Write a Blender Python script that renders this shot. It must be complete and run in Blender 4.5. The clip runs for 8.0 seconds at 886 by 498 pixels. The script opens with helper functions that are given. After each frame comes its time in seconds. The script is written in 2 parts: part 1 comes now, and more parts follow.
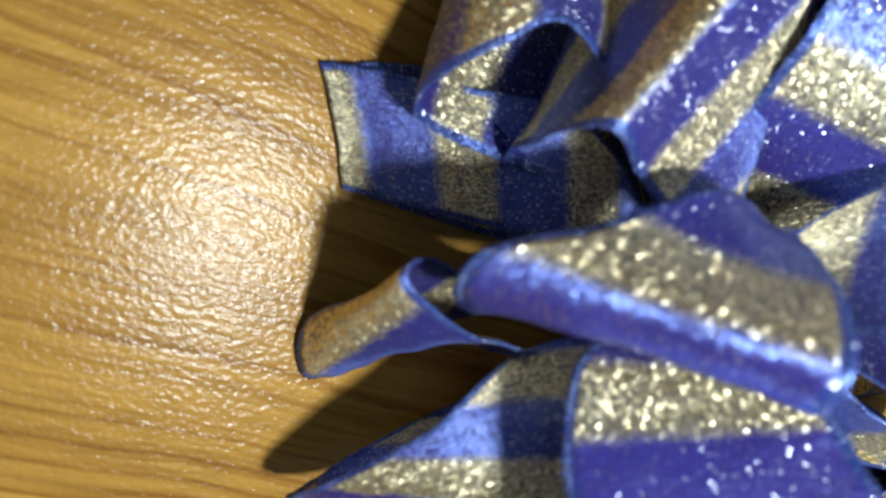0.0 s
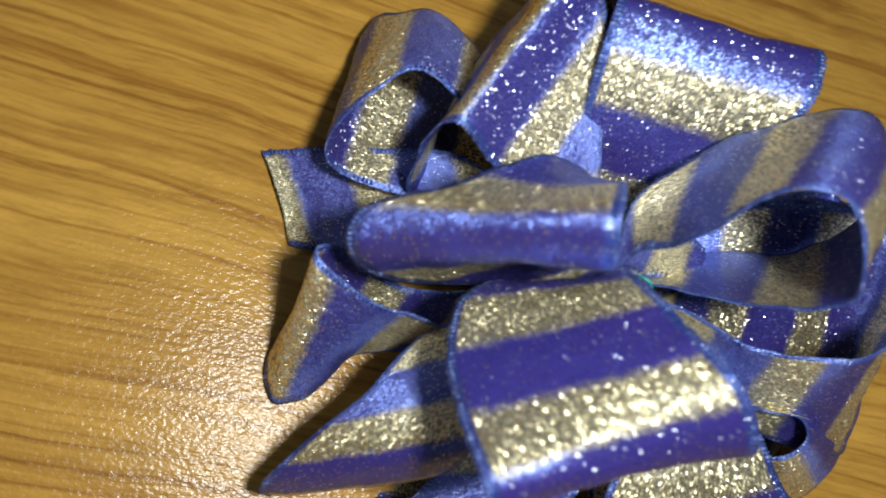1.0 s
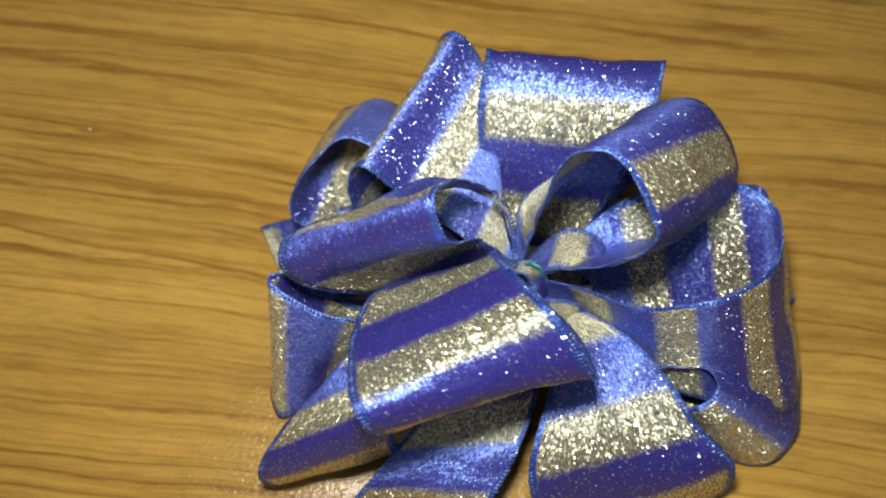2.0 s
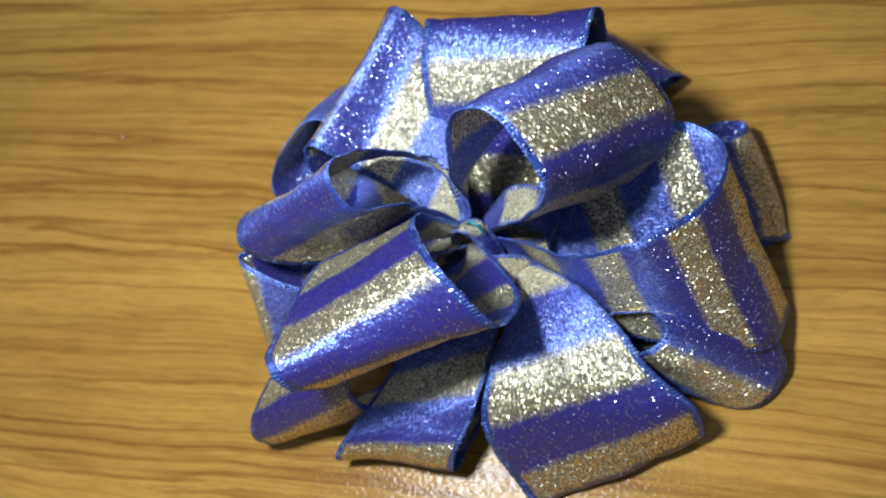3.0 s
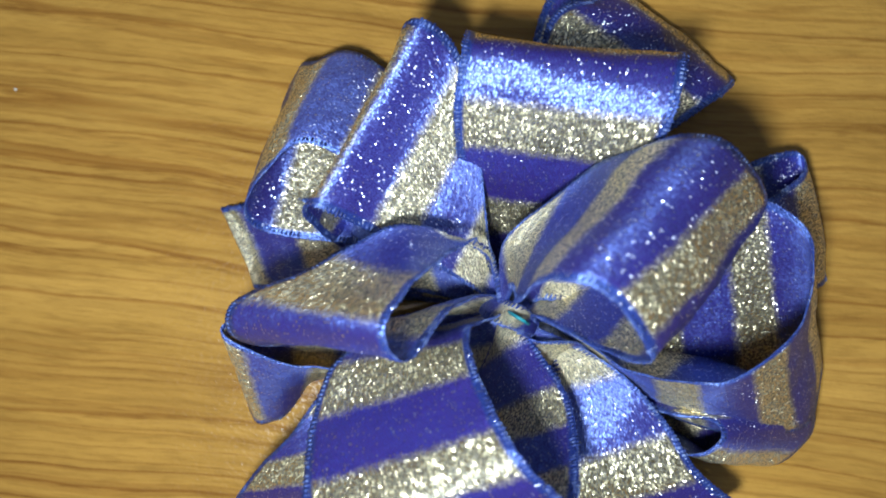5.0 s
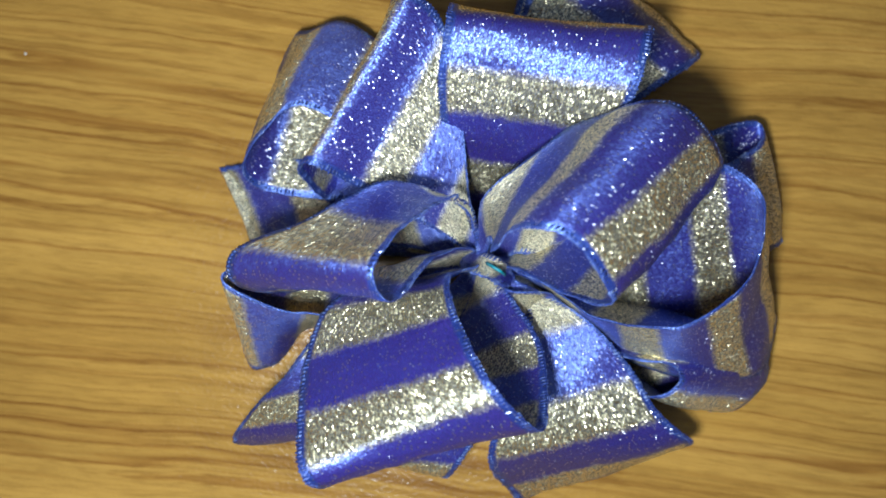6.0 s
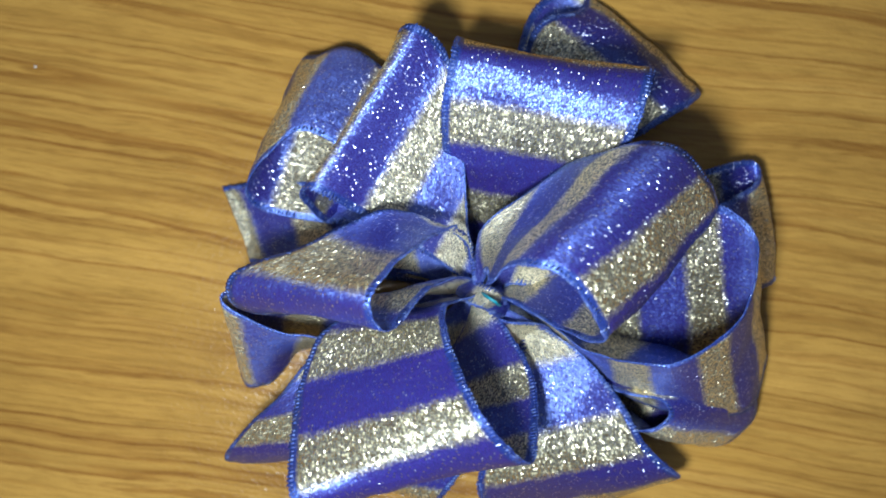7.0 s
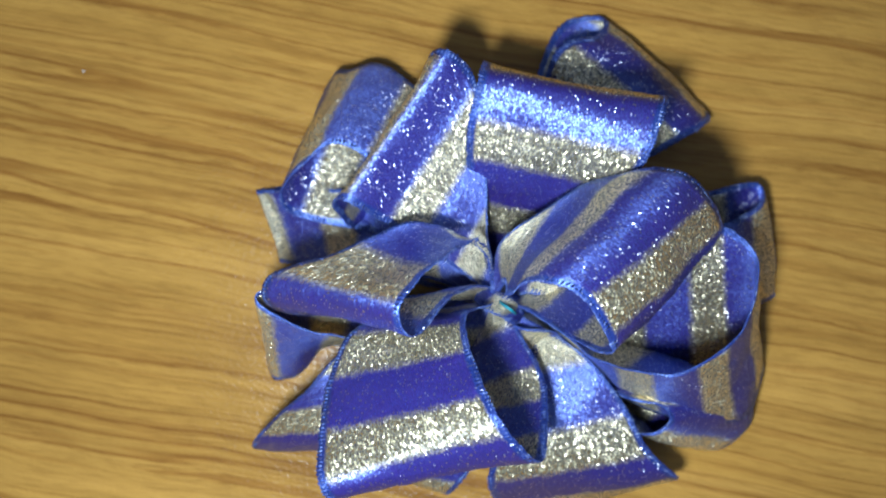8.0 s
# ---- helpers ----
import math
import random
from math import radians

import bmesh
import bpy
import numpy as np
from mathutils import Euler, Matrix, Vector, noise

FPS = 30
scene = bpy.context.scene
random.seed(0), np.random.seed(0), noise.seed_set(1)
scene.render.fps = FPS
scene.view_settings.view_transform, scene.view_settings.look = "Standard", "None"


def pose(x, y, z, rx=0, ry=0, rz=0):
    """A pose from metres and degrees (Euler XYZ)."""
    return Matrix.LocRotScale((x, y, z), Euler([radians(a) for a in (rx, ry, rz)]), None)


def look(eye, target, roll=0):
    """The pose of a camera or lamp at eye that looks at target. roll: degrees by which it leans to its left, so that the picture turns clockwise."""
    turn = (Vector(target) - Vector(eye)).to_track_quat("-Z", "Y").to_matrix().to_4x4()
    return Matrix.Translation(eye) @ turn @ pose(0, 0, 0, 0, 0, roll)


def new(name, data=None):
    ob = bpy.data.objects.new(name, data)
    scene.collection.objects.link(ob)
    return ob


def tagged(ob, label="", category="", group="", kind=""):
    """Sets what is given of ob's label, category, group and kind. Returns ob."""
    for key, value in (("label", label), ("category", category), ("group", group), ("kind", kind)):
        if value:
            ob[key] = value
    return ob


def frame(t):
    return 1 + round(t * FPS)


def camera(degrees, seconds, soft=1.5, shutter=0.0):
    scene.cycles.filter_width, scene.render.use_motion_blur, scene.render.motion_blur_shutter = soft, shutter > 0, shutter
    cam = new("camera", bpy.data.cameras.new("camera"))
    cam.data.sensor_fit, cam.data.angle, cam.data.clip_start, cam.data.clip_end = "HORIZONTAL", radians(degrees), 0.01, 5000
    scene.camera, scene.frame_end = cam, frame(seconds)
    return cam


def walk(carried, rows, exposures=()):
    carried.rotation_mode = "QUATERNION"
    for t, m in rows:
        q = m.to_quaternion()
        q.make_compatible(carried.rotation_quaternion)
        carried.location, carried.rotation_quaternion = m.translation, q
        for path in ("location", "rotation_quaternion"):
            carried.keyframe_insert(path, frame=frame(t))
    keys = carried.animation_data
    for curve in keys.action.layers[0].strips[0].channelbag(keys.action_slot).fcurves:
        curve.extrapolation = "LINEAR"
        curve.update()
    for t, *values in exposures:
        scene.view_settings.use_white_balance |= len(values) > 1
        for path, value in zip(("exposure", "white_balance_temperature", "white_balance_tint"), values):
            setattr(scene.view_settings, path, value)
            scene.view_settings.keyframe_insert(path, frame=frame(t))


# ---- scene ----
cam = camera(52.52, 8.0, soft=1.8, shutter=0.25)
PATH = [
    (0, (0.0699, 0.1001, 0.1107), (0.7533, -0.1772, -1.6403), 113.11),
    (0.5, (0.0656, 0.0878, 0.1154), (0.7806, 0.0281, -1.6439), 92.74),
    (1, (0.0797, 0.0646, 0.1408), (0.6447, 0.3724, -1.6469), 56.81),
    (1.5, (0.0949, 0.0426, 0.1608), (0.4766, 0.5830, -1.6203), 27.60),
    (1.7, (0.1008, 0.0378, 0.1668), (0.4085, 0.6454, -1.6069), 17.83),
    (2.8, (0.1486, 0.0162, 0.1761), (0.0185, 0.7431, -1.5745), -23.02),
    (3, (0.1547, 0.0177, 0.1751), (-0.0666, 0.7112, -1.5799), -30.91),
    (3.5, (0.1668, 0.0344, 0.1748), (-0.2503, 0.5358, -1.6097), -53.01),
    (4, (0.1647, 0.0714, 0.1691), (-0.1984, 0.3523, -1.6746), -63.86),
    (4.5, (0.1411, 0.0910, 0.1649), (-0.0120, 0.2710, -1.7204), -51.74),
    (4.7, (0.1378, 0.0882, 0.1635), (0.0847, 0.2029, -1.7323), -36.29),
    (5.8, (0.1316, 0.0837, 0.1715), (0.1298, 0.0897, -1.7285), -29.52),
    (6, (0.1352, 0.0820, 0.1754), (0.1330, 0.0837, -1.7246), -63.53),
    (6.5, (0.1328, 0.0848, 0.1761), (0.1302, 0.0885, -1.7239), -46.11),
    (7, (0.1358, 0.0849, 0.1775), (0.1419, 0.1086, -1.7224), 5.33),
    (7.5, (0.1333, 0.0807, 0.1850), (0.1244, 0.0811, -1.7150), -95.86),
    (8, (0.1336, 0.0888, 0.1882), (0.1238, 0.0909, -1.7117), -85.11),
]
walk(cam, [(t, look(eye, target, roll)) for t, eye, target, roll in PATH],
     [(0, -0.06, 6000, 2), (0.5, -0.20, 6400, 5), (1.5, -0.18, 6300, 2), (3.0, -0.04, 5600, 5), (4.5, 0.02, 5500, 4), (6.0, -0.08, 5400, 4), (7.0, 0.0, 5300, 5), (8.0, 0.0, 5150, 5)])

# a phone lens focuses no nearer than about a hand's width
cam.data.dof.use_dof = True
cam.data.dof.focus_distance = 0.14
cam.data.dof.aperture_fstop = 20.0

# ---- light: the phone's small white flash, fixed above the bow, and a world fill ----
# even pale-blue fill added to lift shadows; the room stays open above for it
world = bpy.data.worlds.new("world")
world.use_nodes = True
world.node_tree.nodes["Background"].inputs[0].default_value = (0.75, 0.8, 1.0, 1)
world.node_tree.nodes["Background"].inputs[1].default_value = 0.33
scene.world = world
lamp_data = bpy.data.lights.new("flash_lamp", "POINT")
lamp_data.energy, lamp_data.shadow_soft_size, lamp_data.color = 2.45, 0.010, (1.0, 0.98, 0.95)
lamp = new("flash_lamp", lamp_data)
lamp.location = (0.110, 0.060, 0.188)


# ---- materials ----
def material(name):
    m = bpy.data.materials.new(name)
    m.use_nodes = True
    nt = m.node_tree
    return m, nt, nt.nodes["Principled BSDF"]


def node(nt, kind, **values):
    n = nt.nodes.new(kind)
    for key, value in values.items():
        setattr(n, key, value)
    return n


def math_node(nt, op, a, b=None, c=None, clamp=False):
    n = nt.nodes.new("ShaderNodeMath")
    n.operation, n.use_clamp = op, clamp
    for i, v in enumerate((a, b, c)):
        if v is None:
            continue
        if isinstance(v, (int, float)):
            n.inputs[i].default_value = v
        else:
            nt.links.new(v, n.inputs[i])
    return n.outputs[0]


def mix_colour(nt, fac, a, b, blend="MIX"):
    n = nt.nodes.new("ShaderNodeMix")
    n.data_type, n.blend_type = "RGBA", blend
    for slot, v in ((0, fac), (6, a), (7, b)):
        if isinstance(v, (int, float)):
            n.inputs[slot].default_value = v
        elif isinstance(v, tuple):
            n.inputs[slot].default_value = (*v, 1)
        else:
            nt.links.new(v, n.inputs[slot])
    return n.outputs[2]


def ramp(nt, fac, stops):
    n = nt.nodes.new("ShaderNodeValToRGB")
    while len(n.color_ramp.elements) < len(stops):
        n.color_ramp.elements.new(0.5)
    for e, (p, c) in zip(n.color_ramp.elements, stops):
        e.position, e.color = p, (*c, 1)
    nt.links.new(fac, n.inputs[0])
    return n.outputs[0]


def noise_tex(nt, vector, scale, detail=2.0, rough=0.5):
    n = nt.nodes.new("ShaderNodeTexNoise")
    n.inputs["Scale"].default_value, n.inputs["Detail"].default_value, n.inputs["Roughness"].default_value = scale, detail, rough
    nt.links.new(vector, n.inputs["Vector"])
    return n.outputs[0]


def mapping(nt, vector, scale=(1, 1, 1), rotation=(0, 0, 0)):
    n = nt.nodes.new("ShaderNodeMapping")
    n.inputs["Scale"].default_value, n.inputs["Rotation"].default_value = scale, rotation
    nt.links.new(vector, n.inputs["Vector"])
    return n.outputs[0]


PERIOD = 17.0  # length of one blue and one gold stripe, mm
FLAKE, THREAD = (1.8, 2.5), (2.6, 3.2)  # foil flakes and satin floats to the millimetre, along and across


def jitter(nt, normal, cell, amount):
    """The normal leaning its own way in every cell."""
    lean = node(nt, "ShaderNodeVectorMath", operation="SUBTRACT")
    nt.links.new(cell, lean.inputs[0])
    lean.inputs[1].default_value = (0.5, 0.5, 0.5)
    scaled = node(nt, "ShaderNodeVectorMath", operation="SCALE")
    nt.links.new(lean.outputs[0], scaled.inputs[0])
    scaled.inputs["Scale"].default_value = amount
    total = node(nt, "ShaderNodeVectorMath", operation="ADD")
    nt.links.new(normal, total.inputs[0])
    nt.links.new(scaled.outputs[0], total.inputs[1])
    unit = node(nt, "ShaderNodeVectorMath", operation="NORMALIZE")
    nt.links.new(total.outputs[0], unit.inputs[0])
    return unit.outputs[0]


def cells(nt, vector, scale):
    vor = node(nt, "ShaderNodeTexVoronoi", voronoi_dimensions="2D")
    nt.links.new(mapping(nt, vector, (*scale, 1)), vor.inputs["Vector"])
    vor.inputs["Scale"].default_value = 1.0
    split = node(nt, "ShaderNodeSeparateColor")
    nt.links.new(vor.outputs["Color"], split.inputs[0])
    return vor.outputs["Color"], vor.outputs["Distance"], split.outputs


def ribbon_material():
    """Blue satin with glittering gold bars woven across; the UV map holds millimetres along and across the ribbon."""
    m, nt, bsdf = material("satin_ribbon")
    uv = node(nt, "ShaderNodeUVMap", uv_map="UVMap").outputs[0]
    sep = node(nt, "ShaderNodeSeparateXYZ")
    nt.links.new(uv, sep.inputs[0])
    wob = noise_tex(nt, mapping(nt, uv, (0.5, 0.5, 1)), 1.0, 4, 0.65)
    along = math_node(nt, "ADD", sep.outputs[0], math_node(nt, "MULTIPLY_ADD", wob, 1.8, -0.9))
    phase = math_node(nt, "FRACT", math_node(nt, "DIVIDE", along, PERIOD))
    dist = math_node(nt, "ABSOLUTE", math_node(nt, "SUBTRACT", phase, 0.5))
    gold = math_node(nt, "MULTIPLY_ADD", math_node(nt, "SUBTRACT", 0.22, dist), 11.0, 0.5, clamp=True)
    # the selvedges stay blue
    rim = math_node(nt, "SUBTRACT", 15.5, math_node(nt, "ABSOLUTE", math_node(nt, "SUBTRACT", sep.outputs[1], 15.5)))
    inner = math_node(nt, "MULTIPLY_ADD", math_node(nt, "SUBTRACT", rim, 1.3), 2.0, 0.5, clamp=True)
    gold = math_node(nt, "MULTIPLY", gold, inner)
    cell, cell_dist, pick = cells(nt, uv, FLAKE)
    tiny, tiny_dist, tiny_pick = cells(nt, uv, THREAD)
    # base cloth
    weave = noise_tex(nt, mapping(nt, uv, (1.0, 6.5, 1)), 1.0, 3, 0.65)
    blotch = noise_tex(nt, mapping(nt, uv, (0.12, 0.12, 1)), 1.0, 2)
    blue = mix_colour(nt, weave, (0.015, 0.010, 0.090), (0.033, 0.029, 0.22))
    blue = mix_colour(nt, math_node(nt, "MULTIPLY", blotch, 0.45), blue, (0.040, 0.011, 0.120))
    blue = mix_colour(nt, inner, (0.018, 0.032, 0.17), blue)
    grain = noise_tex(nt, mapping(nt, uv, (1.6, 5.0, 1)), 1.0, 3, 0.7)
    ground = ramp(nt, grain, [(0.33, (0.020, 0.018, 0.040)), (0.5, (0.095, 0.088, 0.062)), (0.66, (0.40, 0.355, 0.19))])
    chip = math_node(nt, "MULTIPLY", math_node(nt, "GREATER_THAN", pick[1], 0.55), math_node(nt, "LESS_THAN", cell_dist, 0.42))
    ground = mix_colour(nt, math_node(nt, "MULTIPLY", chip, 0.75), ground, (0.70, 0.63, 0.37))
    nt.links.new(mix_colour(nt, gold, blue, ground), bsdf.inputs["Base Color"])
    nt.links.new(math_node(nt, "MULTIPLY_ADD", weave, 0.16, 0.34), bsdf.inputs["Roughness"])
    bsdf.inputs["Specular IOR Level"].default_value = 0.35
    bsdf.inputs["Specular Tint"].default_value = (0.8, 0.88, 1.0, 1)
    # relief: fine ribs of the warp under the gloss
    ribs = noise_tex(nt, mapping(nt, uv, (0.9, 4.5, 1)), 1.0, 2)
    pucker = noise_tex(nt, mapping(nt, uv, (0.42, 0.20, 1)), 1.0, 3, 0.55)
    ribs = math_node(nt, "MULTIPLY_ADD", pucker, 1.7, ribs)
    bump = node(nt, "ShaderNodeBump")
    bump.inputs["Strength"].default_value, bump.inputs["Distance"].default_value = 0.9, 0.00016
    nt.links.new(math_node(nt, "ADD", ribs, math_node(nt, "MULTIPLY", grain, math_node(nt, "MULTIPLY", gold, 0.8))), bump.inputs["Height"])
    nt.links.new(bump.outputs[0], bsdf.inputs["Normal"])
    # the long floats of the satin throw back a broad pale sheen, thread by thread
    gloss = node(nt, "ShaderNodeBsdfAnisotropic")
    nt.links.new(mix_colour(nt, gold, (0.28, 0.41, 1.0), (0.94, 0.90, 0.72)), gloss.inputs["Color"])
    nt.links.new(math_node(nt, "MULTIPLY_ADD", blotch, 0.24, 0.32), gloss.inputs["Roughness"])
    nt.links.new(jitter(nt, bump.outputs[0], tiny, 0.32), gloss.inputs["Normal"])
    warp = node(nt, "ShaderNodeTangent", direction_type="UV_MAP", uv_map="UVMap")
    nt.links.new(warp.outputs[0], gloss.inputs["Tangent"])
    gloss.inputs["Anisotropy"].default_value = 0.45
    knot = math_node(nt, "LESS_THAN", tiny_dist, math_node(nt, "MULTIPLY_ADD", tiny_pick[2], 0.25, 0.30))
    satin = node(nt, "ShaderNodeMixShader")
    share = math_node(nt, "MULTIPLY_ADD", gold, -0.16, math_node(nt, "MULTIPLY_ADD", knot, 0.26, 0.14))
    nt.links.new(math_node(nt, "MAXIMUM", share, 0.03), satin.inputs[0])
    nt.links.new(bsdf.outputs[0], satin.inputs[1])
    nt.links.new(gloss.outputs[0], satin.inputs[2])
    # flakes of metal foil: close together in the gold bars, strewn over the blue
    foil = node(nt, "ShaderNodeBsdfAnisotropic")
    nt.links.new(mix_colour(nt, gold, (0.72, 0.76, 0.92), (1.0, 0.89, 0.58)), foil.inputs["Color"])
    foil.inputs["Roughness"].default_value = 0.38
    nt.links.new(jitter(nt, bump.outputs[0], cell, 1.25), foil.inputs["Normal"])
    chosen = math_node(nt, "LESS_THAN", pick[0], math_node(nt, "MULTIPLY_ADD", gold, 0.60, 0.14))
    whole = math_node(nt, "LESS_THAN", cell_dist, math_node(nt, "MULTIPLY_ADD", gold, 0.16, 0.30))
    glitter = node(nt, "ShaderNodeMixShader")
    nt.links.new(math_node(nt, "MULTIPLY", math_node(nt, "MULTIPLY", chosen, whole), 0.95), glitter.inputs[0])
    nt.links.new(satin.outputs[0], glitter.inputs[1])
    nt.links.new(foil.outputs[0], glitter.inputs[2])
    nt.links.new(glitter.outputs[0], nt.nodes["Material Output"].inputs["Surface"])
    return m


def picot_material():
    m, nt, bsdf = material("picot_thread")
    tc = node(nt, "ShaderNodeTexCoord").outputs["Object"]
    n = noise_tex(nt, tc, 700.0, 3)
    nt.links.new(ramp(nt, n, [(0.36, (0.010, 0.016, 0.09)), (0.52, (0.028, 0.052, 0.21)), (0.68, (0.15, 0.20, 0.38))]), bsdf.inputs["Base Color"])
    bsdf.inputs["Roughness"].default_value = 0.6
    return m


def plain_material(name, dark, light, scale, rough):
    m, nt, bsdf = material(name)
    tc = node(nt, "ShaderNodeTexCoord").outputs["Object"]
    nt.links.new(mix_colour(nt, noise_tex(nt, tc, scale, 4), dark, light), bsdf.inputs["Base Color"])
    bsdf.inputs["Roughness"].default_value = rough
    return m


GRAIN = radians(17.8)  # the grain runs down to the right of the x axis


def wood_material():
    """Orange-brown wood veneer with long wavy streaks and a finely pebbled varnish."""
    m, nt, bsdf = material("wood_veneer")
    tc = node(nt, "ShaderNodeTexCoord").outputs["Object"]
    turned = mapping(nt, tc, (1, 1, 1), (0, 0, GRAIN))
    bend = noise_tex(nt, mapping(nt, turned, (11, 14, 1)), 1.0, 3)
    sep = node(nt, "ShaderNodeSeparateXYZ")
    nt.links.new(turned, sep.inputs[0])
    y = math_node(nt, "ADD", sep.outputs[1], math_node(nt, "MULTIPLY_ADD", bend, 0.010, -0.005))
    comb = node(nt, "ShaderNodeCombineXYZ")
    nt.links.new(sep.outputs[0], comb.inputs[0])
    nt.links.new(y, comb.inputs[1])
    v = comb.outputs[0]
    broad = noise_tex(nt, mapping(nt, v, (4, 60, 1)), 1.0, 3, 0.55)
    fine = noise_tex(nt, mapping(nt, v, (20, 480, 1)), 1.0, 3, 0.6)
    pores = noise_tex(nt, mapping(nt, v, (160, 1500, 1)), 1.0, 2, 0.6)
    base = ramp(nt, broad, [(0.25, (0.258, 0.135, 0.023)), (0.5, (0.325, 0.181, 0.033)), (0.75, (0.395, 0.226, 0.046))])
    # year rings: narrow wavering lines, frayed by the pores
    for scale, strength, narrow in (((3.2, 95, 1), 0.66, 0.018), ((5.5, 210, 1), 0.38, 0.030)):
        ring = noise_tex(nt, mapping(nt, v, scale), 1.0, 2, 0.5)
        ring = math_node(nt, "MULTIPLY_ADD", pores, 0.035, ring)
        gap = math_node(nt, "ABSOLUTE", math_node(nt, "SUBTRACT", math_node(nt, "FRACT", math_node(nt, "MULTIPLY", ring, 5.0)), 0.5))
        lines = ramp(nt, gap, [(0.0, (0.50, 0.36, 0.25)), (narrow * 2, (0.64, 0.52, 0.40)), (narrow * 6, (1, 1, 1)), (0.5, (1.05, 1.05, 1.02))])
        base = mix_colour(nt, strength, base, lines, "MULTIPLY")
    base = mix_colour(nt, 0.30, base, ramp(nt, fine, [(0.3, (0.55, 0.5, 0.45)), (0.6, (1.05, 1.05, 1.05))]), "MULTIPLY")
    base = mix_colour(nt, 0.35, base, ramp(nt, pores, [(0.35, (0.6, 0.55, 0.5)), (0.55, (1.05, 1.05, 1.05))]), "MULTIPLY")
    mottle = noise_tex(nt, mapping(nt, v, (38, 95, 1)), 1.0, 4, 0.6)
    base = mix_colour(nt, 0.5, base, ramp(nt, mottle, [(0.3, (0.78, 0.76, 0.72)), (0.5, (1, 1, 1)), (0.7, (1.12, 1.12, 1.1))]), "MULTIPLY")
    nt.links.new(base, bsdf.inputs["Base Color"])
    bsdf.inputs["Specular IOR Level"].default_value = 0.17
    pebble = noise_tex(nt, mapping(nt, v, (900, 1300, 900)), 1.0, 2)
    nt.links.new(math_node(nt, "MULTIPLY_ADD", fine, 0.12, 0.17), bsdf.inputs["Roughness"])
    bump = node(nt, "ShaderNodeBump")
    bump.inputs["Strength"].default_value, bump.inputs["Distance"].default_value = 0.55, 0.00025
    nt.links.new(math_node(nt, "ADD", pebble, math_node(nt, "MULTIPLY", fine, 0.4)), bump.inputs["Height"])
    nt.links.new(bump.outputs[0], bsdf.inputs["Normal"])
    return m


RIBBON, PICOT, WOOD = ribbon_material(), picot_material(), wood_material()
WALL = plain_material("wall_paint", (0.50, 0.48, 0.44), (0.58, 0.56, 0.52), 6, 0.8)
FLOOR = plain_material("floor_stone", (0.16, 0.14, 0.12), (0.24, 0.21, 0.18), 9, 0.5)
LEG = plain_material("dark_wood", (0.10, 0.05, 0.02), (0.18, 0.09, 0.04), 30, 0.45)
CRUMB = plain_material("pale_dust", (0.35, 0.30, 0.22), (0.55, 0.50, 0.40), 2000, 0.7)
TEAL = plain_material("teal_thread", (0.01, 0.10, 0.13), (0.03, 0.22, 0.26), 900, 0.5)


# ---- building blocks ----
def part(name, bm, mat, parent, label=""):
    mesh = bpy.data.meshes.new(name)
    bm.to_mesh(mesh)
    bm.free()
    mesh.materials.append(mat)
    ob = new(name, mesh)
    ob.parent = parent
    if label:
        ob["label"] = label
    return ob


def box(name, low, high, mat, parent, bevel=0.0, label=""):
    bm = bmesh.new()
    bmesh.ops.create_cube(bm, size=1.0)
    for v in bm.verts:
        v.co = Vector([(a + b) / 2 + c * (b - a) for a, b, c in zip(low, high, v.co)])
    if bevel:
        bmesh.ops.bevel(bm, geom=bm.edges[:], offset=bevel, segments=3, profile=0.5, affect="EDGES")
    return part(name, bm, mat, parent, label)


def spline(points, n):
    """n + 1 places along a smooth curve through the points, with the station number of each."""
    p = [Vector(q) for q in points]
    p = [p[0] * 2 - p[1]] + p + [p[-1] * 2 - p[-2]]
    out = []
    for i in range(n + 1):
        s = i / n * (len(points) - 1)
        k = min(int(s), len(points) - 2)
        f = s - k
        a, b, c, d = p[k:k + 4]
        out.append(0.5 * (2 * b + (c - a) * f + (2 * a - 5 * b + 4 * c - d) * f * f + (3 * b - a - 3 * c + d) * f ** 3))
    return out


# ---- the room around the table ----
def slab(name, low, high, mat):
    return tagged(box(name, low, high, mat, None), kind="structure")


slab("floor", (-1.9, -1.9, -0.85), (2.1, 2.1, -0.75), FLOOR)
slab("wall_north", (-1.9, 2.1, -0.85), (2.1, 2.2, 1.95), WALL)
slab("wall_south", (-1.9, -2.0, -0.85), (2.1, -1.9, 1.95), WALL)
slab("wall_east", (2.1, -2.0, -0.85), (2.2, 2.2, 1.95), WALL)
slab("wall_west", (-2.0, -2.0, -0.85), (-1.9, 2.2, 1.95), WALL)

table = tagged(new("table"), "table with an orange-brown wood veneer top and streaked grain", "table")
table.location = (0.14, 0.08, -0.75)
top = box("tabletop", (-0.55, -0.40, 0.722), (0.55, 0.40, 0.75), WOOD, table, 0.003, "glossy streaked orange-brown wood veneer")
for sx in (-1, 1):
    for sy in (-1, 1):
        box("leg", (sx * 0.48 - 0.025, sy * 0.33 - 0.025, 0.0), (sx * 0.48 + 0.025, sy * 0.33 + 0.025, 0.7215), LEG, table, 0.004)

# ---- the bow ----
BASE = Vector((0.140, 0.080, 0.0))
bow = tagged(new("ribbon_bow"), "rosette bow of blue satin ribbon with glittering gold stripes", "ribbon bow")
bow.location = BASE


HEART = (141.2, 78.2, 18.9)  # where all the lengths are gathered, mm


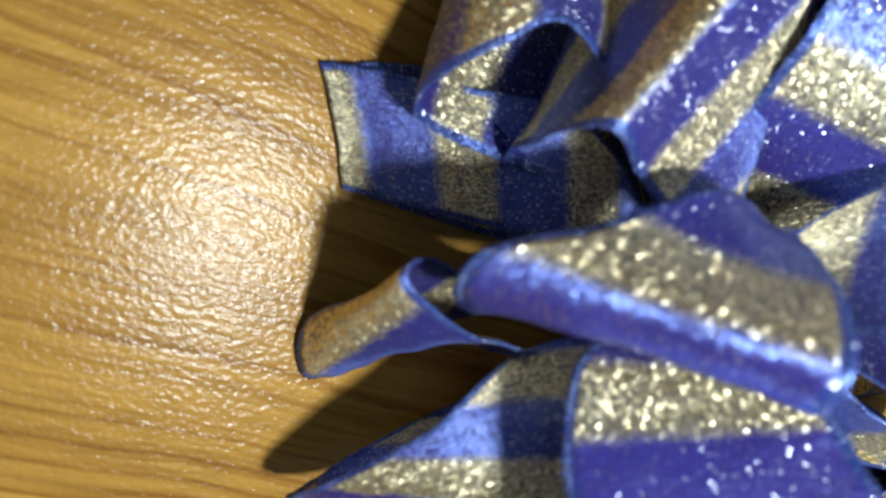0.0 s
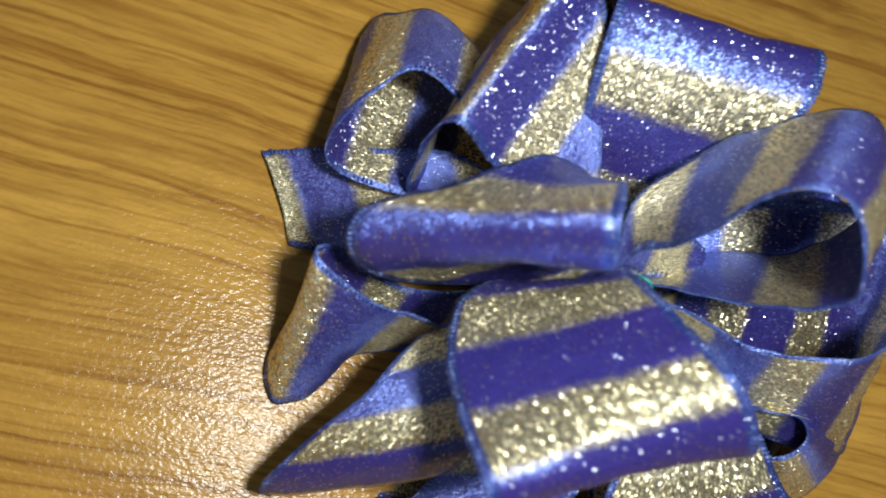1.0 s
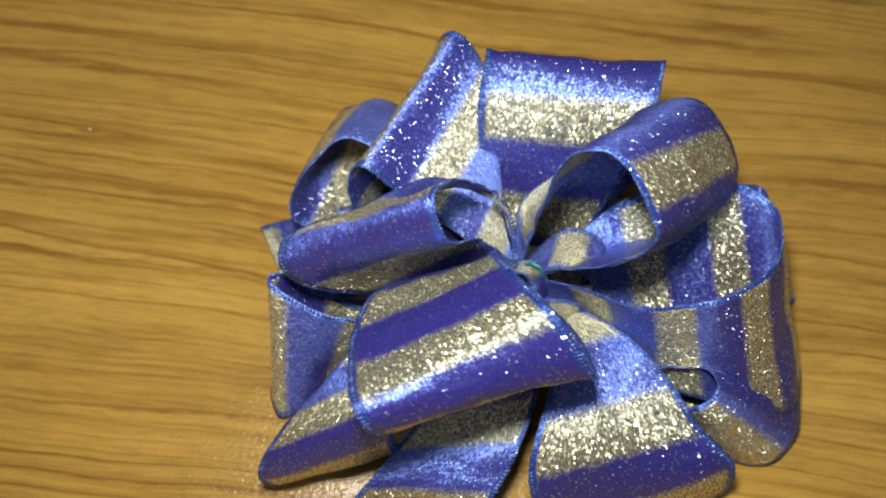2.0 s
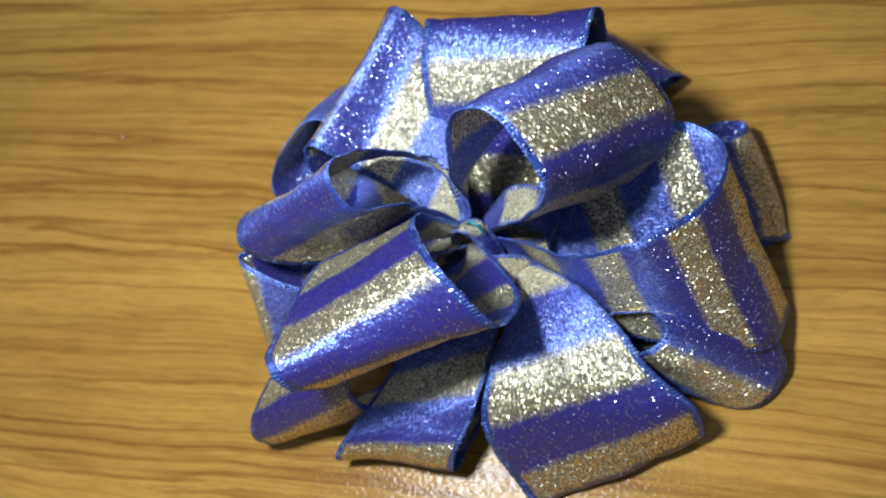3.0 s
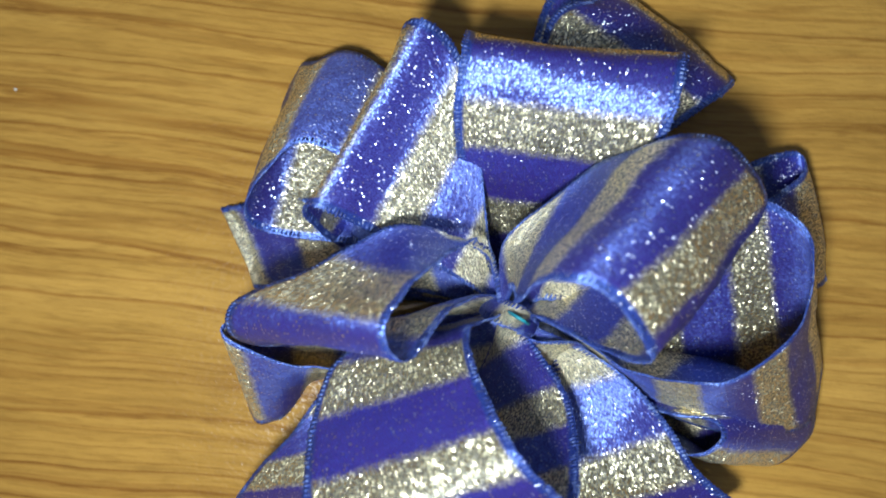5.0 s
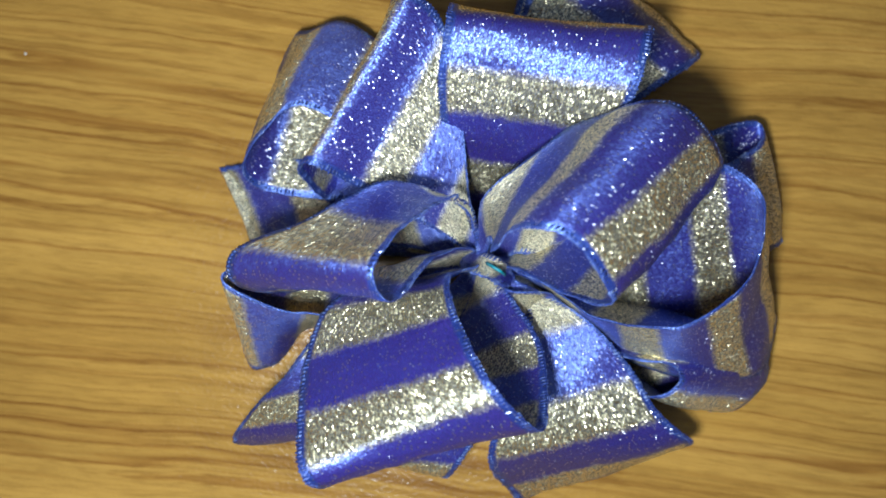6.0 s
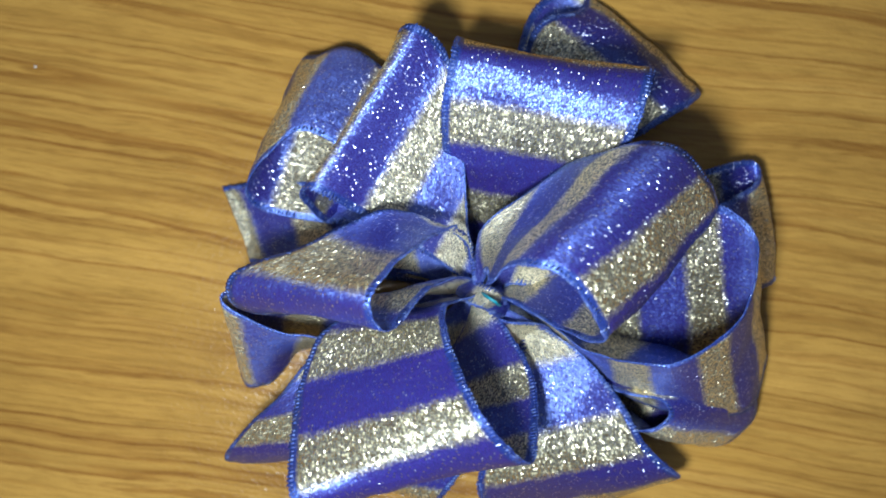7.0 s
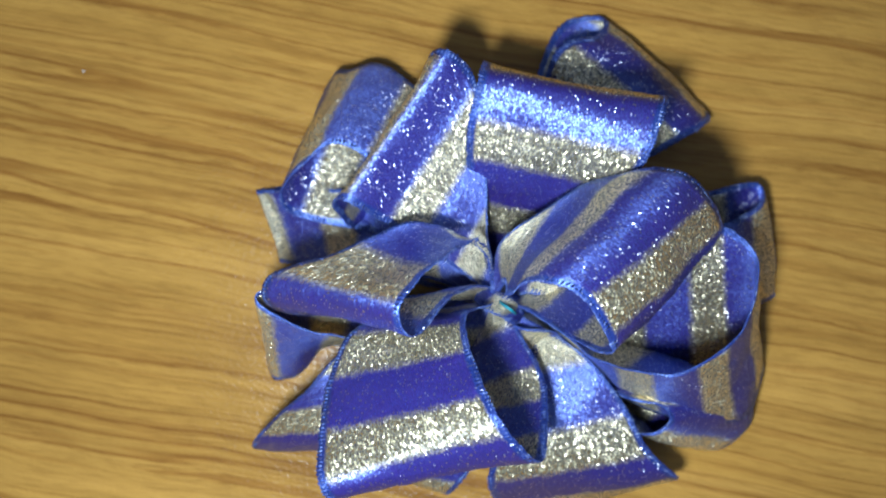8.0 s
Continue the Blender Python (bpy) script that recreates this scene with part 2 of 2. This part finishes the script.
def ribbon_loop(near, far, gold, label="", bulge=0.6, crumple=0.7, seed=0, period=17.0, name="ribbon_loop", along=72, across=14, picots=True):
    """One folded length of ribbon, from its near edge to its far edge (mm), through matching stations.
    gold: the station at whose height the middle of a gold stripe lies."""
    ends = []
    for side in (near, far):
        tuck = [tuple(HEART[i] + (p[i] - HEART[i]) * (0.16 if i < 2 else 0.55) for i in range(3)) for p in (side[0], side[-1])]
        ends.append([tuck[0], *side, tuck[1]])
    near, far = ends
    gold += 1
    a, b = spline(near, along), spline(far, along)
    mid = [(p + q) / 2 for p, q in zip(a, b)]
    run = [0.0]
    for p, q in zip(mid, mid[1:]):
        run.append(run[-1] + (q - p).length)
    at = gold / (len(near) - 1) * along
    k = min(int(at), along - 1)
    squeeze = PERIOD / period
    offset = PERIOD / 2 - (run[k] + (at - k) * (run[k + 1] - run[k])) * squeeze + 20 * PERIOD
    grid, normals = [], []
    for i in range(along + 1):
        t = (mid[min(i + 1, along)] - mid[max(i - 1, 0)]).normalized()
        w = b[i] - a[i]
        n = t.cross(w)
        n = n.normalized() if n.length > 1e-6 else Vector((0, 0, 1))
        width = w.length
        row = []
        for j in range(across + 1):
            f = j / across
            p = a[i].lerp(b[i], f)
            q = Vector((run[i] * 0.10 + seed * 7.3, f * width * 0.10, seed * 3.1))
            lift = bulge * 4 * f * (1 - f) + crumple * (noise.noise(q) + 0.5 * noise.noise(q * 2.7))
            row.append(p + n * lift)
        grid.append(row)
        normals.append(n)
    bm = bmesh.new()
    uv = bm.loops.layers.uv.new("UVMap")
    sheets = []
    for side in (0.13, -0.13):
        sheets.append([[bm.verts.new((p + normals[i] * side) * 0.001 - BASE) for p in row] for i, row in enumerate(grid)])
    place = {}
    for s in sheets:
        for i, row in enumerate(s):
            for j, v in enumerate(row):
                place[v] = (run[i] * squeeze + offset, j / across * 31.0)

    def face(*vs):
        f = bm.faces.new(vs)
        f.smooth = True
        for loop in f.loops:
            loop[uv].uv = place[loop.vert]

    u, d = sheets
    for i in range(along):
        for j in range(across):
            face(u[i][j], u[i + 1][j], u[i + 1][j + 1], u[i][j + 1])
            face(d[i][j], d[i][j + 1], d[i + 1][j + 1], d[i + 1][j])
        face(u[i][0], d[i][0], d[i + 1][0], u[i + 1][0])
        face(u[i][across], u[i + 1][across], d[i + 1][across], d[i][across])
    for j in range(across):
        face(u[0][j], u[0][j + 1], d[0][j + 1], d[0][j])
        face(u[along][j], d[along][j], d[along][j + 1], u[along][j + 1])
    loop_ob = part(name, bm, RIBBON, bow, label)
    if not picots:
        return loop_ob
    for edge, inner in ((0, 1), (across, across - 1)):
        bm = bmesh.new()
        line = [grid[i][edge] for i in range(along + 1)]
        seg = [0.0]
        for p, q in zip(line, line[1:]):
            seg.append(seg[-1] + (q - p).length)
        s, i = 0.6, 0
        while s < seg[-1] - 0.4:
            while seg[i + 1] < s:
                i += 1
            f = (s - seg[i]) / max(seg[i + 1] - seg[i], 1e-6)
            c = line[i].lerp(line[i + 1], f)
            t = (line[i + 1] - line[i]).normalized()
            o = (grid[i][edge] - grid[i][inner]).normalized()
            n = normals[i]
            tip = 0.05 + 0.24 * random.random()
            lean = random.uniform(-0.1, 0.1)
            ring = []
            for out, half, thick in ((-1.1, 0.13, 0.10), (-0.4, 0.24, 0.15), (tip, 0.18, 0.09)):
                ring.append([bm.verts.new((c + o * out + t * (sx * half + lean * out) + n * (sz * thick)) * 0.001 - BASE)
                             for sx, sz in ((-1, -1), (1, -1), (1, 1), (-1, 1))])
            for r0, r1 in zip(ring, ring[1:]):
                for q in range(4):
                    bm.faces.new((r0[q], r0[(q + 1) % 4], r1[(q + 1) % 4], r1[q])).smooth = True
            bm.faces.new(ring[-1])
            bm.faces.new(ring[0][::-1])
            s += 0.70
        part("picot_edge", bm, PICOT, loop_ob, "row of pale blue picot stitches")
    return loop_ob


# top loop, its bars lying across the camera's view
ribbon_loop([(140.5, 86.2, 8.8), (140.1, 94.8, 18.7), (139, 103.8, 28.4), (140.3, 110.9, 33.5), (142.9, 118, 35.7), (144.3, 121, 27.5), (144, 119.7, 13.5), (143.6, 109.3, 1.7), (142.3, 92.9, 1)],
            [(151.3, 82.8, 10.7), (158.6, 88.4, 20.3), (164.4, 94, 31.9), (168.3, 99.9, 40.1), (171.9, 106.8, 39.6), (174.4, 110.7, 31.9), (174.3, 110.7, 16.7), (170.1, 102.8, 1.7), (156, 90.6, 1)],
            2.5, seed=1, period=19.5)
# upper left loop beside it
ribbon_loop([(136.7, 83.3, 23.4), (129.7, 89.7, 26.8), (122.9, 95.1, 30.2), (116.6, 99.6, 34.6), (114.3, 98.6, 25.9), (117.2, 94, 9.2), (130, 85.8, 3.4)],
            [(141.2, 90.1, 24.3), (142.5, 105.3, 28.2), (142, 117.5, 33.1), (137, 122.5, 35.8), (132.4, 120, 24.8), (127.1, 113.3, 6.6), (133.4, 97.4, 2.2)],
            1.5, seed=2)
# low outer loop on the upper left
ribbon_loop([(133.6, 89.8, 12.3), (116.2, 94.9, 11.5), (105.6, 98.8, 12.7), (103.2, 102.5, 17.1), (109.2, 107.8, 23.6), (117.7, 110, 24.5), (133.4, 95.5, 18.9)],
            [(136.8, 109, 1), (126.9, 117.1, 1.2), (117.2, 125.2, 1.2), (115.2, 127.6, 2.2), (118.4, 127, 7.6), (126.8, 126.4, 7.4), (138.7, 109, 6.3)],
            1.6, seed=3)
# flat folded tail on the table
ribbon_loop([(127.4, 103.1, 2), (108.3, 106.2, 1.2), (96.8, 105.7, 1), (96.9, 105.9, 1.8), (108.2, 104.1, 7), (125.6, 99.9, 14.6)],
            [(130, 81.5, 2), (111.8, 86.6, 1.2), (100.3, 90.2, 1.2), (100.5, 90.2, 2.2), (110.7, 88, 7), (128.1, 83.9, 12.5)],
            2.3, seed=4)
# left loop, a tight roll
ribbon_loop([(139.6, 88.8, 32.5), (136, 89, 41), (129.7, 85.6, 52.8), (125.7, 81.4, 58.3), (126.8, 76.7, 53), (132.9, 80.5, 39.9), (139.6, 81.6, 25.6)],
            [(139.2, 88.2, 33.1), (128.6, 93.9, 36.6), (116, 91, 36.9), (103.3, 88.2, 36), (101.8, 83, 33), (110.1, 80.1, 27.1), (126.3, 80.1, 19.2)],
            2.3, seed=5, period=24.5)
# lower left fold that reaches the table
ribbon_loop([(132.1, 80.1, 7.9), (114.8, 80.6, 12.6), (101.4, 85.5, 25.4), (98.6, 83.5, 28.1), (105.4, 78, 25.9), (114.1, 75, 23.7), (130.5, 70.6, 16.9)],
            [(126.5, 75, 1), (110.3, 73.3, 2), (95.4, 75.2, 2), (93.7, 67, 1.5), (99.5, 66.7, 2), (107.7, 72.6, 6.7), (124.7, 70.3, 10.1)],
            2.8, seed=6)
# pointed loop below the large lower one
ribbon_loop([(115.1, 74, 21.5), (103.8, 66, 22.3), (94.1, 58.9, 17.1), (90.6, 54.7, 11), (94, 53.6, 5.4), (104.7, 57.9, 2.6), (121.1, 64.2, 2)],
            [(134.1, 76.6, 23.5), (126.7, 68.9, 31.4), (119.4, 61, 32.4), (114.7, 55.9, 25.5), (116.1, 54.6, 13.1), (123.2, 58.5, 5.3), (136.4, 68.7, 3.2)],
            3.6, seed=7)
# large lower loop
ribbon_loop([(135.3, 77.8, 41), (135, 73.2, 48.1), (136.6, 66.8, 54), (139.2, 60.8, 56.1), (143.8, 54.6, 48.5), (146.6, 58.2, 37.5), (147.4, 64.8, 29.8), (143.7, 74.1, 24.4)],
            [(117.8, 78, 32.6), (111.5, 70.4, 38), (109.9, 62.9, 44.5), (109.7, 55.9, 50.9), (111.7, 52.1, 47.5), (117.7, 54.4, 36.7), (127, 60.2, 27.9), (136.2, 70.9, 22.4)],
            2.5, seed=8)
# flat loop below it
ribbon_loop([(142, 71.1, 21.1), (141.4, 60.5, 19.9), (134.2, 48.5, 17.5), (128.2, 41.8, 12.7), (127.7, 41.9, 3.5), (137.9, 57, 1)],
            [(128.6, 70.6, 19.1), (121.3, 59.8, 17.8), (112.8, 52.6, 15.2), (106, 47.8, 10.2), (107.8, 49.1, 1.1), (121.1, 62.3, 1)],
            3.0, seed=9)
# upper right loop, open towards the middle
ribbon_loop([(142.9, 81.7, 30.9), (141.9, 80.5, 46.1), (145.4, 82.9, 60.8), (151.3, 79.8, 62.7), (156, 70.8, 55.9), (152.6, 71.4, 44.8), (146.4, 76.2, 30.9)],
            [(143.5, 89.3, 31.9), (159.9, 97.1, 34.7), (169.8, 97.2, 45.5), (176.4, 92.2, 44), (179.8, 85.2, 33.5), (172.4, 80.9, 25.2), (157.9, 83.2, 19.3)],
            3.4, seed=10, period=18.3)
# wide right loop that shows its hollow side
ribbon_loop([(147.5, 75.2, 26.5), (158.3, 66.2, 34.9), (167.9, 63.8, 40.9), (179.5, 68.5, 38.1), (187.1, 78.8, 31.5), (183.3, 86.3, 30), (174.9, 87.8, 30.4), (164.2, 89.2, 26.6), (152.9, 84.9, 20.6)],
            [(151.8, 70.4, 13), (162.1, 57.2, 14.7), (174.2, 50.8, 16.2), (187, 48.6, 10.9), (194.8, 57, 3.8), (190.4, 56.8, 1), (179.3, 56.4, 1), (167.1, 60, 3.2), (154.8, 68.5, 9.5)],
            2.6, seed=11, along=90, period=15.6)
# outer right loop
ribbon_loop([(161, 85, 4.7), (177.3, 91.5, 8.2), (190, 94.1, 10.2), (197.1, 93.9, 8.1), (195.1, 90, 12.7), (185.2, 86.7, 16.7), (168.7, 82.6, 14.4)],
            [(165.4, 77.4, 1), (179.9, 72.8, 1.6), (192.5, 70.3, 1.2), (199.8, 70.9, 1), (197, 69.9, 3.2), (186.2, 70.6, 10.1), (169.2, 73.8, 10)],
            4.0, seed=12)
# outer twisted loop at the top right
ribbon_loop([(152.4, 105.8, 1), (156.8, 122.7, 2.5), (163.1, 132.3, 1.2), (170.9, 132.2, 3), (169, 127.7, 8.7), (159.3, 124.3, 12.6), (153.1, 109.7, 9)],
            [(166.5, 96.8, 1), (176.5, 103.8, 2), (186.7, 109.4, 1), (190.5, 109.5, 3.7), (186.5, 106.5, 10.1), (178.6, 103.2, 12.3), (164.3, 96.8, 8.8)],
            3.2, seed=13)
# lower right loop
ribbon_loop([(146.9, 67.5, 22.1), (140.6, 55.8, 24.3), (135.8, 45.8, 20.8), (137.6, 37.5, 9.6), (140.9, 32.2, 1), (143.8, 45.6, 2), (148.3, 65.1, 1)],
            [(154.6, 67.8, 22.9), (161.4, 57.9, 23.7), (165.8, 47.3, 22.2), (171.5, 40.4, 17), (172.3, 37.4, 3.4), (165.9, 46.4, 2), (156.1, 65.4, 1)],
            1.7, seed=14, period=20.0)
# small loop with a narrow eye
ribbon_loop([(158.4, 60.1, 19.4), (162.8, 57.5, 24.7), (168.2, 56.3, 26.7), (169.9, 52.4, 25.4), (165.7, 50.3, 23.4), (162.2, 53.4, 19.7), (157, 60.9, 13.8)],
            [(171.8, 64.1, 6.4), (183.9, 56.9, 11.3), (189.4, 51.1, 9.7), (190, 44.9, 3.8), (183.3, 40.6, 1), (172.6, 45.7, 2), (162.3, 59.7, 1)],
            1.4, seed=15)
# inner fold seen through that eye
ribbon_loop([(150.1, 65.3, 6.2), (160.5, 54, 5.6), (170.3, 46.3, 3.8), (170.9, 45.7, 1), (159.7, 52.7, 1), (150.3, 64.2, 1)],
            [(155.8, 69.4, 8.3), (167.9, 60.2, 9.9), (179.4, 51.6, 5.8), (180.1, 51, 1), (167.3, 58.9, 1), (156, 68.3, 1)],
            0.3, seed=16)

# crumpled gathers at the heart of the bow
def centre_gather(near, far, gold, seed, crumple=1.3):
    ribbon_loop(near, far, gold, seed=seed, name="centre_gather", along=36, across=10, bulge=0.4, crumple=crumple, period=13.0)


centre_gather([(144.4, 82.7, 22.1), (150.9, 84.9, 26.2), (156.8, 82.2, 24.9), (155.2, 77.3, 18.4)], [(143.6, 77.8, 19.9), (147.4, 79, 24.2), (153.3, 76.3, 22.9), (152.5, 73.3, 16.3)], 1.3, 22)
centre_gather([(140.9, 74.9, 20), (145.7, 73.2, 25.4), (151.6, 71, 23), (154.8, 66.7, 16.2)], [(140.1, 71, 16.7), (144, 69.3, 21), (149.9, 66.6, 19.7), (151.1, 63.6, 14.1)], 1.4, 23)
centre_gather([(137.8, 78.6, 21.2), (138.7, 77.3, 30), (141.6, 76, 31), (144.7, 73.2, 23.2)], [(140.6, 80.6, 21.1), (142, 79.8, 27.7), (144.5, 78, 28.7), (146.6, 75.1, 21)], 1.6, 25)


def thread(points, radius):
    """A round stitch of thread through the points (mm)."""
    bm = bmesh.new()
    line = spline(points, 18)
    rings = []
    for i, p in enumerate(line):
        t = (line[min(i + 1, 18)] - line[max(i - 1, 0)]).normalized()
        u = t.orthogonal().normalized()
        v = t.cross(u)
        rings.append([bm.verts.new((p + (u * math.cos(a) + v * math.sin(a)) * radius) * 0.001 - BASE) for a in [k * math.tau / 6 for k in range(6)]])
    for r0, r1 in zip(rings, rings[1:]):
        for k in range(6):
            bm.faces.new((r0[k], r0[(k + 1) % 6], r1[(k + 1) % 6], r1[k])).smooth = True
    bm.faces.new(rings[0][::-1])
    bm.faces.new(rings[-1])
    return part("thread", bm, TEAL, bow, "teal sewing thread")


thread([(141.6, 78.5, 29.9), (142.3, 77.8, 32.1), (143.5, 76.7, 31.9), (144.1, 76.1, 29.3)], 0.3)


def crumb(x, y, size):
    """A pale speck of grit on the table."""
    bm = bmesh.new()
    bmesh.ops.create_icosphere(bm, subdivisions=2, radius=size)
    for v in bm.verts:
        v.co *= 0.8 + 0.4 * random.random()
        v.co.z = max(v.co.z * 0.6, -size * 0.3) + size * 0.3
    ob = part("dust_speck", bm, CRUMB, None)
    ob.location = (x, y, 0.0)
    return tagged(ob, "tiny pale speck of dust on the wood", "dust")


crumb(0.0624, 0.1355, 0.0003)
